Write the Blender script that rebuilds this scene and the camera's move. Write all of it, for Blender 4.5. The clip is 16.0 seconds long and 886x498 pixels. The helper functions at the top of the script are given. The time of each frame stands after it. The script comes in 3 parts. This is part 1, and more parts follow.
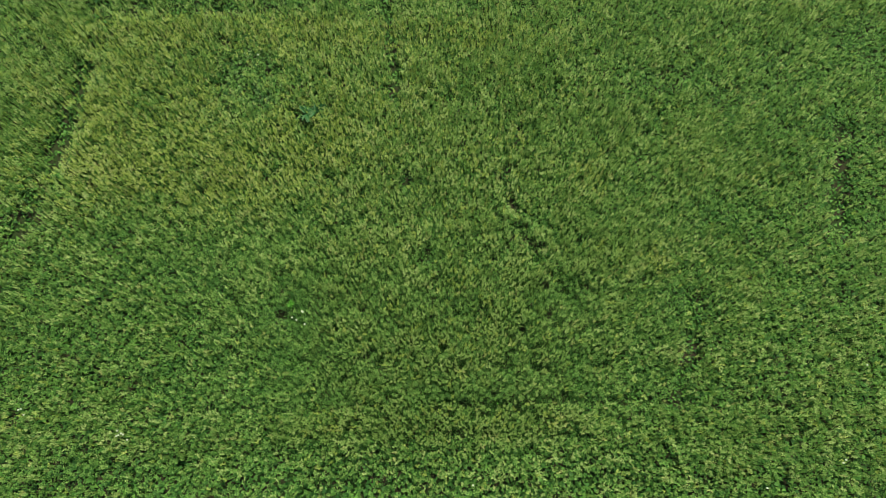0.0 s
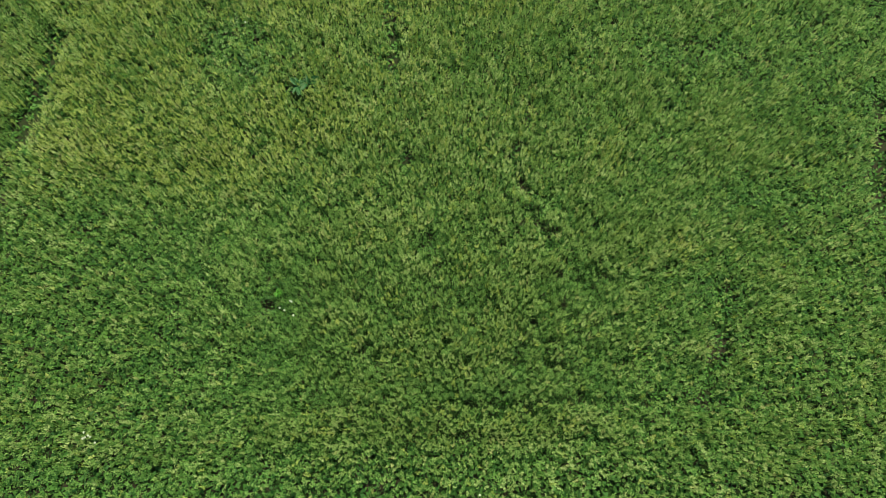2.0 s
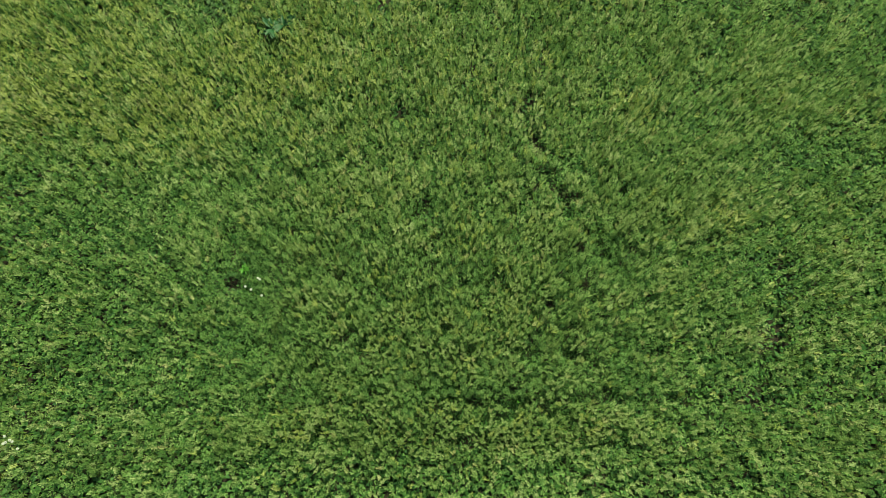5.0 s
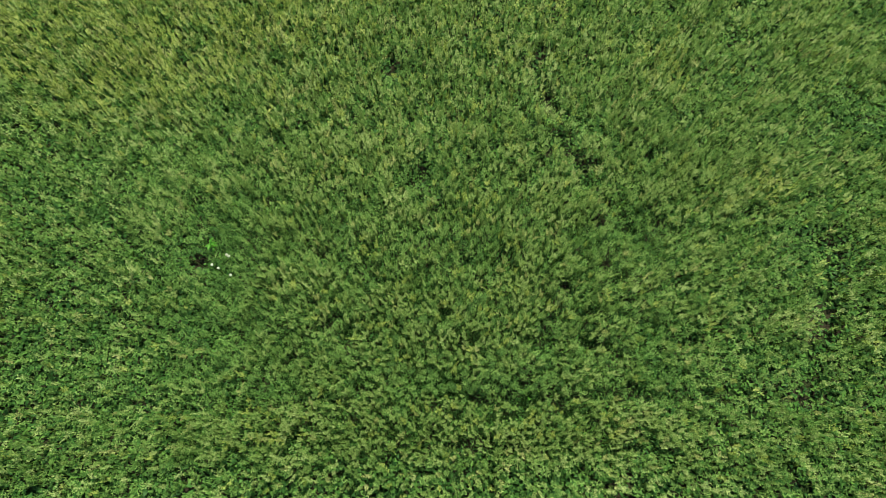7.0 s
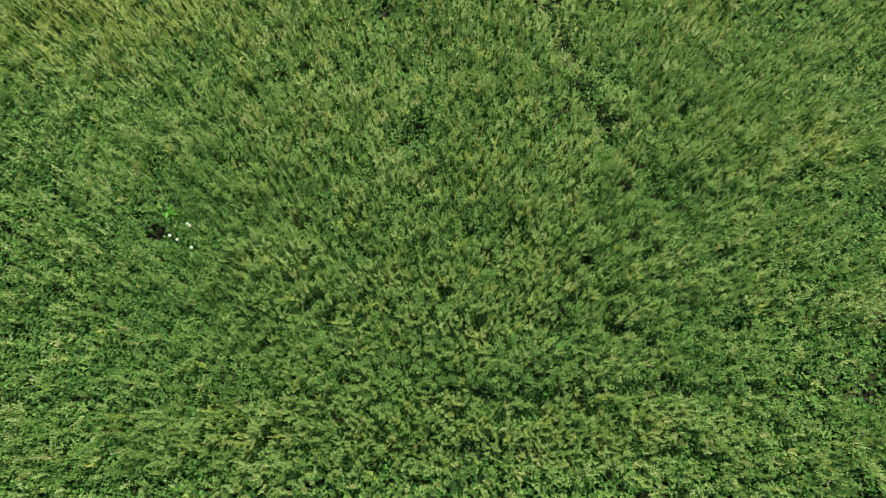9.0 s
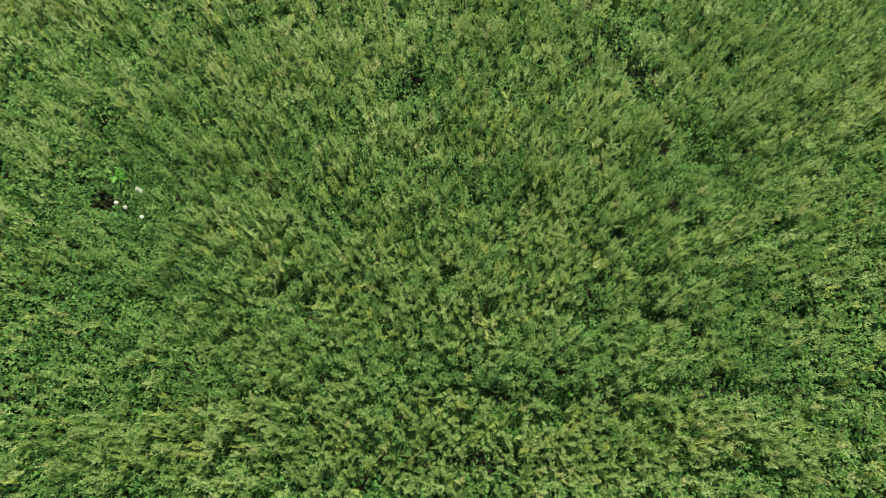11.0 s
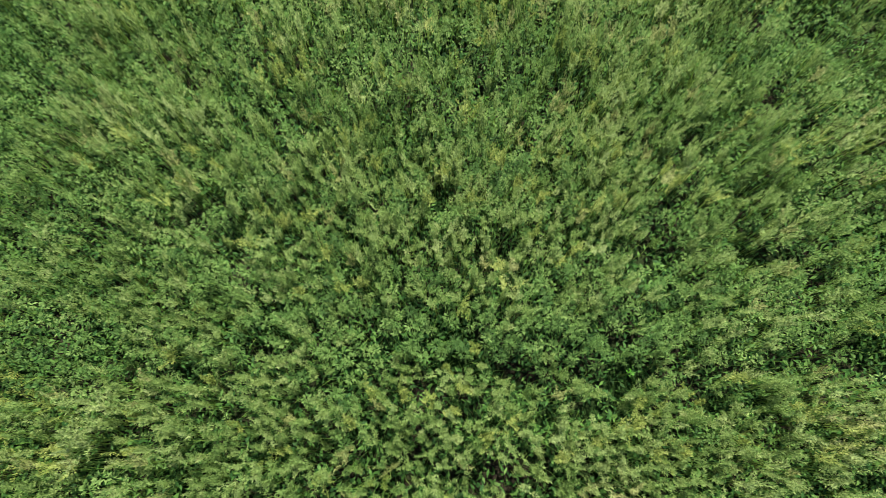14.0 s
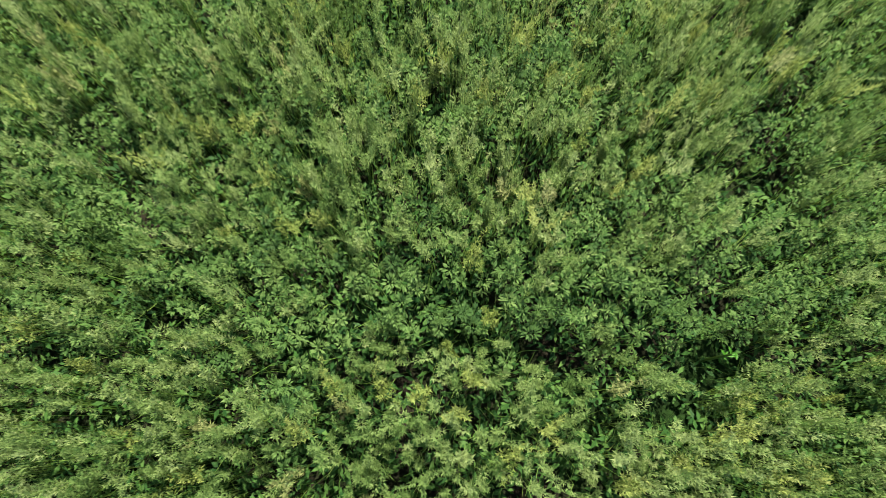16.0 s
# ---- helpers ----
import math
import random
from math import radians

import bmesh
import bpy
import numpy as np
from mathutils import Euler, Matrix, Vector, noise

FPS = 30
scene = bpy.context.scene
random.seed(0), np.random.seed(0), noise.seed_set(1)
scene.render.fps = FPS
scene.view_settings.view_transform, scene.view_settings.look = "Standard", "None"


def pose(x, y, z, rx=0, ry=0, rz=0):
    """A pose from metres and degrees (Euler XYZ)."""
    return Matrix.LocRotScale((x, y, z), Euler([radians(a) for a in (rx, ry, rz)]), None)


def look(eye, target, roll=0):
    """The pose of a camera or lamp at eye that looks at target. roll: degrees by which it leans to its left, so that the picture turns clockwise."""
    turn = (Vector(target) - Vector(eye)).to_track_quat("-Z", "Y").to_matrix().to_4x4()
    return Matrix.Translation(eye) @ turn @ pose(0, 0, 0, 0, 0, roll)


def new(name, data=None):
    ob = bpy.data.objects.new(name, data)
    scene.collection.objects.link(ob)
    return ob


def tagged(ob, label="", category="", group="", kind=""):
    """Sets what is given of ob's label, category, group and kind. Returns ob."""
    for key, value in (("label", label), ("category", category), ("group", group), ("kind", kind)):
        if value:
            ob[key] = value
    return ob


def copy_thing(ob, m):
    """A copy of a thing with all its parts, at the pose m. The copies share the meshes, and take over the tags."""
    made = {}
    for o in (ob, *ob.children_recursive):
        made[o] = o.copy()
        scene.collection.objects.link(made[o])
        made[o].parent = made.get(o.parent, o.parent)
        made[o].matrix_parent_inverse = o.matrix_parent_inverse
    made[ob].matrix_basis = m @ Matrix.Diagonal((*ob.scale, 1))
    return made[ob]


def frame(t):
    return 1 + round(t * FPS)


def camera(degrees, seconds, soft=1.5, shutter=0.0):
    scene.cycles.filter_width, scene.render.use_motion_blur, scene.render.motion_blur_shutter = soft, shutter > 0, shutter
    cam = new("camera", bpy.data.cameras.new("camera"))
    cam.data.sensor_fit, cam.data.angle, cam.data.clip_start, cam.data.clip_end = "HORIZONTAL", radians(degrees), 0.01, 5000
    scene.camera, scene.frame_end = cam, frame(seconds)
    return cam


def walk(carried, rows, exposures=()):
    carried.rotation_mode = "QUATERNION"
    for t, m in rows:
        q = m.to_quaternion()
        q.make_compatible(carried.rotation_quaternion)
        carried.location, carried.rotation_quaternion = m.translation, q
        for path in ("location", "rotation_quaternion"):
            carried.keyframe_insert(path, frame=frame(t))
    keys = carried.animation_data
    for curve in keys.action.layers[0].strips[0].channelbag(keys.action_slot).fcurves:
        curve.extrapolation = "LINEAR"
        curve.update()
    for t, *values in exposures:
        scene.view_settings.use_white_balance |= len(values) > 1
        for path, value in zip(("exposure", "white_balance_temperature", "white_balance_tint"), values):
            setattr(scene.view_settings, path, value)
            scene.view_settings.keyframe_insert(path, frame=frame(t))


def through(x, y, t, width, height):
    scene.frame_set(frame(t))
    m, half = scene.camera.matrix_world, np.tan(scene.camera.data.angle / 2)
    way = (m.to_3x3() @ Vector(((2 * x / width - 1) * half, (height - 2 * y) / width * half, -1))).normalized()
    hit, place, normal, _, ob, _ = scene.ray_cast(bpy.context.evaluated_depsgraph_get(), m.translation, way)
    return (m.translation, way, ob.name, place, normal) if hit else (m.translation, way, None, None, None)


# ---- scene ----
# A meadow seen from a drone that sinks towards it.
cam = camera(73, 16.0, soft=0.64, shutter=0.5)
PATH = [
    (0, (-0.460, -1.563, 13.550), (-0.463, -0.836, 11.687), -0.51),
    (0.5, (-0.490, -1.504, 13.245), (-0.492, -0.779, 11.381), -0.44),
    (1, (-0.509, -1.448, 12.928), (-0.511, -0.726, 11.063), -0.36),
    (1.5, (-0.525, -1.389, 12.596), (-0.527, -0.670, 10.730), -0.29),
    (2, (-0.545, -1.328, 12.257), (-0.547, -0.613, 10.389), -0.21),
    (2.5, (-0.556, -1.263, 11.918), (-0.558, -0.551, 10.049), -0.13),
    (3, (-0.565, -1.198, 11.584), (-0.567, -0.490, 9.713), -0.05),
    (3.5, (-0.565, -1.136, 11.258), (-0.566, -0.433, 9.386), 0.01),
    (4, (-0.557, -1.075, 10.928), (-0.557, -0.378, 9.053), 0.07),
    (4.2, (-0.555, -1.050, 10.791), (-0.555, -0.357, 8.915), 0.10),
    (6.3, (-0.523, -0.752, 9.282), (-0.520, -0.092, 7.395), 0.36),
    (6.5, (-0.525, -0.735, 9.144), (-0.522, -0.078, 7.255), 0.38),
    (7, (-0.530, -0.699, 8.803), (-0.527, -0.050, 6.911), 0.43),
    (7.5, (-0.537, -0.662, 8.467), (-0.534, -0.021, 6.572), 0.47),
    (8, (-0.526, -0.629, 8.131), (-0.522, 0.007, 6.235), 0.50),
    (8.5, (-0.520, -0.598, 7.786), (-0.516, 0.033, 5.888), 0.53),
    (9, (-0.528, -0.566, 7.438), (-0.524, 0.064, 5.540), 0.54),
    (9.2, (-0.531, -0.556, 7.300), (-0.527, 0.073, 5.402), 0.55),
    (11.3, (-0.548, -0.500, 5.935), (-0.545, 0.145, 4.042), 0.50),
    (11.5, (-0.546, -0.506, 5.795), (-0.543, 0.137, 3.901), 0.47),
    (12, (-0.522, -0.524, 5.443), (-0.520, 0.110, 3.546), 0.40),
    (12.5, (-0.489, -0.494, 5.100), (-0.488, 0.131, 3.201), 0.31),
    (13, (-0.491, -0.452, 4.761), (-0.491, 0.163, 2.858), 0.21),
    (13.5, (-0.491, -0.397, 4.422), (-0.492, 0.207, 2.515), 0.09),
    (14, (-0.487, -0.341, 4.085), (-0.489, 0.251, 2.175), -0.03),
    (14.5, (-0.482, -0.303, 3.747), (-0.484, 0.279, 1.834), -0.15),
    (15, (-0.483, -0.282, 3.405), (-0.487, 0.289, 1.488), -0.26),
    (15.5, (-0.482, -0.258, 3.066), (-0.487, 0.302, 1.146), -0.38),
    (16, (-0.477, -0.226, 2.746), (-0.482, 0.322, 0.823), -0.49),
]
walk(cam, [(t, look(eye, target, roll)) for t, eye, target, roll in PATH], exposures=((0, 1.92, 9000, -19), (8, 2.03, 8500, -14), (16, 2.21, 7600, 0)))

# ---- light ----
SUN_EL, SUN_AZ = radians(56), radians(14)
world = bpy.data.worlds.new("sky")
scene.world = world
world.use_nodes = True
wn = world.node_tree
sky = wn.nodes.new("ShaderNodeTexSky")
sky.sky_type, sky.sun_disc = "NISHITA", False
sky.sun_elevation, sky.sun_rotation = SUN_EL, SUN_AZ
wn.links.new(sky.outputs[0], wn.nodes["Background"].inputs[0])
wn.nodes["Background"].inputs[1].default_value = 0.082
sun = new("sun", bpy.data.lights.new("sun", "SUN"))
sun.data.energy, sun.data.angle, sun.data.color = 5.0, radians(2), (1.0, 0.95, 0.87)
sun.matrix_world = look((30 * math.cos(SUN_EL) * math.sin(SUN_AZ), 30 * math.cos(SUN_EL) * math.cos(SUN_AZ), 30 * math.sin(SUN_EL)), (0, 0, 0))


# ---- materials ----
def leaf_material(name, dark, mid, pale, rough=0.5, through=0.25, patch=0.9, gloss=0.12):
    """Leaf tissue: three greens, spread plant by plant and leaf by leaf, drifting over the meadow, a little light shining through."""
    m = bpy.data.materials.new(name)
    m.use_nodes = True
    n, l = m.node_tree.nodes, m.node_tree.links
    bsdf, out = n["Principled BSDF"], n["Material Output"]
    geo = n.new("ShaderNodeNewGeometry")
    info = n.new("ShaderNodeObjectInfo")
    plant = n.new("ShaderNodeAttribute")
    plant.attribute_name = "tone"

    def plus(value, amount, base):
        node = n.new("ShaderNodeMath")
        node.operation = "MULTIPLY_ADD"
        l.new(value, node.inputs[0])
        node.inputs[1].default_value = amount
        if isinstance(base, float):
            node.inputs[2].default_value = base
        else:
            l.new(base, node.inputs[2])
        return node.outputs[0]

    drift = n.new("ShaderNodeTexNoise")
    drift.inputs["Scale"].default_value, drift.inputs["Detail"].default_value = patch, 3
    l.new(geo.outputs["Position"], drift.inputs["Vector"])
    shade = plus(drift.outputs[0], 0.5, -0.37)
    shade = plus(geo.outputs["Random Per Island"], 0.1, shade)
    shade = plus(info.outputs["Random"], 0.14, shade)
    shade = plus(plant.outputs["Fac"], 1.0, shade)
    ramp = n.new("ShaderNodeValToRGB")
    e = ramp.color_ramp.elements
    e[0].position, e[0].color = 0.05, (*dark, 1)
    e[1].position, e[1].color = 0.95, (*pale, 1)
    mid_e = e.new(0.5)
    mid_e.color = (*mid, 1)
    l.new(shade, ramp.inputs[0])
    grain = n.new("ShaderNodeTexNoise")
    grain.inputs["Scale"].default_value, grain.inputs["Detail"].default_value = 160, 2
    l.new(geo.outputs["Position"], grain.inputs["Vector"])
    mixed = n.new("ShaderNodeMix")
    mixed.data_type, mixed.blend_type = "RGBA", "MULTIPLY"
    mixed.inputs[0].default_value = 0.25
    l.new(ramp.outputs[0], mixed.inputs[6])
    l.new(grain.outputs[0], mixed.inputs[7])
    l.new(mixed.outputs[2], bsdf.inputs["Base Color"])
    bsdf.inputs["Roughness"].default_value = rough
    bsdf.inputs["Specular IOR Level"].default_value = gloss
    bump = n.new("ShaderNodeBump")
    bump.inputs["Strength"].default_value, bump.inputs["Distance"].default_value = 0.3, 0.002
    l.new(grain.outputs[0], bump.inputs["Height"])
    l.new(bump.outputs[0], bsdf.inputs["Normal"])
    glow = n.new("ShaderNodeBsdfTranslucent")
    l.new(mixed.outputs[2], glow.inputs[0])
    blend = n.new("ShaderNodeMixShader")
    blend.inputs[0].default_value = through
    l.new(bsdf.outputs[0], blend.inputs[1])
    l.new(glow.outputs[0], blend.inputs[2])
    l.new(blend.outputs[0], out.inputs[0])
    return m


MAT_HERB = leaf_material("herb_leaf", (0.032, 0.078, 0.028), (0.082, 0.157, 0.048), (0.145, 0.228, 0.08), through=0.54, gloss=0.07)
MAT_GREY = leaf_material("grey_leaf", (0.034, 0.078, 0.03), (0.088, 0.15, 0.062), (0.185, 0.25, 0.135), rough=0.6, through=0.4)
MAT_TUFT = leaf_material("tuft_blade", (0.06, 0.125, 0.028), (0.11, 0.185, 0.042), (0.17, 0.235, 0.066), rough=0.6, through=0.48)
# low leaves: dark green, deepened to carry the shade under the canopy
MAT_LOW_SHADED = leaf_material("low_clover", (0.014, 0.044, 0.014), (0.031, 0.08, 0.021), (0.06, 0.12, 0.033), through=0.3, gloss=0.04)
MAT_BLADE = leaf_material("grass_blade", (0.04, 0.095, 0.018), (0.075, 0.15, 0.028), (0.13, 0.2, 0.048), rough=0.45, through=0.35)
MAT_SEED = leaf_material("seed_head", (0.078, 0.148, 0.042), (0.162, 0.236, 0.082), (0.255, 0.315, 0.142), rough=0.7, through=0.54)
MAT_OLIVE = leaf_material("ripening_head", (0.125, 0.173, 0.044), (0.205, 0.256, 0.075), (0.28, 0.322, 0.122), rough=0.75, through=0.48)
MAT_STRAW = leaf_material("ripe_head", (0.115, 0.14, 0.05), (0.175, 0.2, 0.082), (0.24, 0.26, 0.122), rough=0.8, through=0.35)
MAT_STEM = leaf_material("green_stem", (0.05, 0.1, 0.02), (0.085, 0.14, 0.03), (0.12, 0.17, 0.05), rough=0.55, through=0.1)
MAT_BRIGHT = leaf_material("broad_leaf", (0.035, 0.12, 0.014), (0.075, 0.17, 0.022), (0.11, 0.21, 0.03), rough=0.5, through=0.35)
MAT_DOCK = leaf_material("dock_leaf", (0.01, 0.045, 0.014), (0.017, 0.062, 0.018), (0.026, 0.085, 0.024), rough=0.5, through=0.3)
MAT_FLUFF = leaf_material("seed_fluff", (0.4, 0.42, 0.4), (0.48, 0.5, 0.48), (0.55, 0.57, 0.55), rough=0.9, through=0.45)
MAT_CORE = leaf_material("seed_core", (0.16, 0.12, 0.06), (0.2, 0.15, 0.08), (0.24, 0.19, 0.1), rough=0.8, through=0.05)


def shaded_soil_material():
    m = bpy.data.materials.new("soil_in_canopy_shade")
    m.use_nodes = True
    n, l = m.node_tree.nodes, m.node_tree.links
    bsdf = n["Principled BSDF"]
    geo = n.new("ShaderNodeNewGeometry")
    coarse = n.new("ShaderNodeTexNoise")
    coarse.inputs["Scale"].default_value, coarse.inputs["Detail"].default_value = 2.2, 6
    fine = n.new("ShaderNodeTexNoise")
    fine.inputs["Scale"].default_value, fine.inputs["Detail"].default_value = 45, 6
    for tex in (coarse, fine):
        l.new(geo.outputs["Position"], tex.inputs["Vector"])
    # near-black soil and moss: the canopy's shade is put into both colours
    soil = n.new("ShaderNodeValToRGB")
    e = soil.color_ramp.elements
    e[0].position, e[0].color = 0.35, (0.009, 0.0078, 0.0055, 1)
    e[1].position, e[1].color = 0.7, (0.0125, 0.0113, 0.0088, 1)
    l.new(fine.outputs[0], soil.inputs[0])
    moss_in_shade = n.new("ShaderNodeValToRGB")
    e = moss_in_shade.color_ramp.elements
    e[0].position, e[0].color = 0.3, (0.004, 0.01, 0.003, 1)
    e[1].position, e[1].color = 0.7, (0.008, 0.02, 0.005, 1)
    l.new(fine.outputs[0], moss_in_shade.inputs[0])
    where = n.new("ShaderNodeValToRGB")
    where.color_ramp.elements[0].position, where.color_ramp.elements[1].position = 0.42, 0.58
    l.new(coarse.outputs[0], where.inputs[0])
    mix = n.new("ShaderNodeMix")
    mix.data_type = "RGBA"
    l.new(where.outputs[0], mix.inputs[0])
    l.new(soil.outputs[0], mix.inputs[6])
    l.new(moss_in_shade.outputs[0], mix.inputs[7])
    middle = n.new("ShaderNodeVectorMath")
    middle.operation = "SUBTRACT"
    middle.inputs[1].default_value = (-0.5, 4.75, 0)
    l.new(geo.outputs["Position"], middle.inputs[0])
    spread = n.new("ShaderNodeVectorMath")
    spread.operation = "ABSOLUTE"
    l.new(middle.outputs[0], spread.inputs[0])
    axes = n.new("ShaderNodeSeparateXYZ")
    l.new(spread.outputs[0], axes.inputs[0])
    level = n.new("ShaderNodeMath")
    level.operation = "MULTIPLY_ADD"
    level.inputs[1].default_value, level.inputs[2].default_value = 1.0, -5.75
    l.new(axes.outputs[0], level.inputs[0])
    most = n.new("ShaderNodeMath")
    most.operation = "MAXIMUM"
    l.new(level.outputs[0], most.inputs[0])
    l.new(axes.outputs[1], most.inputs[1])
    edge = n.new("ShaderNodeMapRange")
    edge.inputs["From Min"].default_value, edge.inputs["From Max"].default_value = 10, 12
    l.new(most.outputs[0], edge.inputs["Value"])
    # turf past the plants, darkened to stand for the meadow's self-shading
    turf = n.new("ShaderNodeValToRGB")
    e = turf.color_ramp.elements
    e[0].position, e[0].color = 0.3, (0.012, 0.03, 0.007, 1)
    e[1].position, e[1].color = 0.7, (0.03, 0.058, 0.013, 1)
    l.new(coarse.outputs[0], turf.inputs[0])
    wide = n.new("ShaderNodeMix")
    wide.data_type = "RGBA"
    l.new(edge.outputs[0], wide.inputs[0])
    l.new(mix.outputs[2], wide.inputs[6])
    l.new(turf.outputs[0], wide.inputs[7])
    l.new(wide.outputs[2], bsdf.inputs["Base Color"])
    bsdf.inputs["Roughness"].default_value = 0.95
    bsdf.inputs["Specular IOR Level"].default_value = 0.05
    bump = n.new("ShaderNodeBump")
    bump.inputs["Strength"].default_value, bump.inputs["Distance"].default_value = 0.8, 0.02
    l.new(fine.outputs[0], bump.inputs["Height"])
    l.new(bump.outputs[0], bsdf.inputs["Normal"])
    return m


MAT_SHADED_SOIL = shaded_soil_material()

# ---- the lie of the meadow ----
rng = np.random.default_rng(7)
TABLE = rng.random((256, 256))


def cloud(x, y, size, shift=0):
    """Smooth noise from -1 to 1 with lumps of the given size in metres."""
    u, v = x / size + 37.3 + shift * 5.17, y / size + 11.9 + shift * 3.31
    i, j = np.floor(u).astype(int), np.floor(v).astype(int)
    a, b = u - i, v - j
    a, b = a * a * (3 - 2 * a), b * b * (3 - 2 * b)
    g = lambda p, q: TABLE[(i + p) % 256, (j + q) % 256]
    return 2 * ((g(0, 0) * (1 - a) + g(1, 0) * a) * (1 - b) + (g(0, 1) * (1 - a) + g(1, 1) * a) * b) - 1


def ground_height(x, y):
    return 0.02 * cloud(x, y, 0.5, 1) + 0.03 * cloud(x, y, 2.0, 2)


# pale grassy patches: x, y, half width, half depth, strength
PALE = [
    (0.0, 4.2, 2.6, 1.5, 0.22), (-1.5, 6.4, 3.2, 1.6, 0.25), (-1.6, 9.0, 2.4, 1.6, 0.22), (1.6, 2.6, 0.8, 0.5, 0.15), (-0.9, 1.1, 0.7, 0.4, 0.15),
    (-1.8, 2.4, 1.0, 0.6, 0.15), (-4.2, 5.0, 1.6, 0.9, 0.2), (-1.9, 0.6, 0.5, 0.3, 0.12),
    (-6.8, 5.7, 3.9, 1.1, 0.6), (-6.5, 8.0, 4.5, 2.0, 0.3), (-9.8, 7.5, 2.2, 3.0, 0.3), (0.0, 7.2, 4.5, 1.6, 0.2), (-6.0, 10.4, 6.5, 0.45, 0.5), (0.5, 5.6, 1.9, 1.0, 0.3),
    (3.2, 5.6, 1.1, 0.8, 0.25), (3.8, 3.5, 1.0, 0.45, 0.3), (8.1, 5.6, 1.6, 0.9, 0.25), (0.6, 9.7, 3.0, 0.8, 0.3),
    (4.55, 4.7, 0.6, 0.4, 0.25), (6.0, 6.1, 1.0, 0.7, 0.25), (-2.3, 3.7, 1.0, 0.4, 0.25), (4.5, -0.45, 5.0, 0.5, 0.35),
    (-4.5, -0.45, 6.0, 0.5, 0.3), (0.2, -0.4, 2.5, 0.4, 0.3), (-7.0, 0.3, 3.0, 0.6, 0.12), (7.5, 2.0, 1.8, 2.0, 0.12),
]
# deep green patches where the pale grass is thin
DEEP = [
    (9.6, 7.0, 2.2, 3.2, 0.22), (2.2, 0.1, 0.7, 0.8, 0.15),
    (-7.5, 0.2, 4.0, 1.6, 0.2), (10.0, 3.0, 2.5, 4.0, 0.15), (-5.2, 2.4, 4.4, 1.7, 0.2), (5.4, 8.5, 1.4, 0.5, 0.45), (11.2, 9.8, 1.0, 1.2, 0.5), (6.4, 4.6, 0.9, 0.45, 0.4),
    (-0.9, 3.5, 0.35, 0.4, 0.6), (-5.5, 8.4, 1.2, 0.8, 0.4), (3.6, 4.65, 0.5, 0.3, 0.4), (5.4, 4.4, 0.5, 0.4, 0.35),
    (1.5, 4.2, 0.5, 0.3, 0.45), (5.1, 2.2, 0.6, 0.6, 0.35), (-4.1, 2.1, 0.8, 0.5, 0.45), (2.3, 2.4, 0.8, 0.5, 0.4),
    (0.2, 0.18, 1.6, 0.22, 0.34), (-4.0, 0.2, 3.5, 0.28, 0.2), (4.2, 0.3, 3.0, 0.3, 0.25), (-5.0, -1.6, 5.0, 0.45, 0.3), (1.0, -0.85, 2.5, 0.25, 0.2), (-0.3, 0.3, 0.6, 0.15, 0.12),
]
# tussocks of ripe grass: x, y, radius
TUSSOCKS = [
    (-1.09, 0.69, 0.12), (-0.45, 0.83, 0.1), (-0.14, 0.6, 0.12), (-0.02, 0.42, 0.1), (-0.51, 0.03, 0.11), (-0.82, -0.11, 0.12), (-1.81, -0.04, 0.14),
    (-1.92, 0.83, 0.12), (0.53, 1.58, 0.16), (1.04, 1.35, 0.12), (-1.18, 1.57, 0.14), (0.5, 1.04, 0.12), (1.27, 0.83, 0.1), (1.16, -0.13, 0.16),
    (-0.39, -0.22, 0.1), (-0.78, -0.47, 0.12), (-0.35, -0.51, 0.1), (-2.33, 3.46, 0.3), (-0.11, 2.86, 0.25), (-1.62, 2.22, 0.2), (0.5, 2.3, 0.15),
    (-2.36, 1.35, 0.16), (-2.93, -0.31, 0.25), (1.81, -0.3, 0.2), (3.18, 5.64, 0.5), (0.36, 5.52, 0.4), (4.5, 3.38, 0.4), (1.07, 1.36, 0.1),
]
# wider ripe patches: x, y, half width, half depth, strength
RIPE = [(-6.8, 5.9, 4.0, 1.2, 0.8), (-8.6, 7.9, 2.0, 1.5, 0.55), (-6.0, 10.2, 6.5, 0.6, 0.5), (-7.0, 8.2, 4.5, 2.0, 0.3), (-2.0, 6.5, 3.0, 1.5, 0.12), (-0.6, 4.2, 2.2, 1.2, 0.08), (-4.5, 9.6, 1.5, 0.6, 0.3), (0.3, 9.9, 3.2, 0.6, 0.4), (-2.6, 8.6, 3.0, 1.2, 0.22), (2.6, 8.0, 0.8, 0.3, 0.5), (-9.5, 0.2, 1.2, 0.5, 0.3), (1.2, 6.7, 0.6, 0.4, 0.3)]
# bluish grey-green herbs: x, y, half width, half depth, strength
GREY = [(-5.55, 9.2, 0.55, 0.3, 0.55), (-5.2, 7.95, 0.6, 0.35, 0.55), (-6.2, 8.9, 0.3, 0.3, 0.4)]
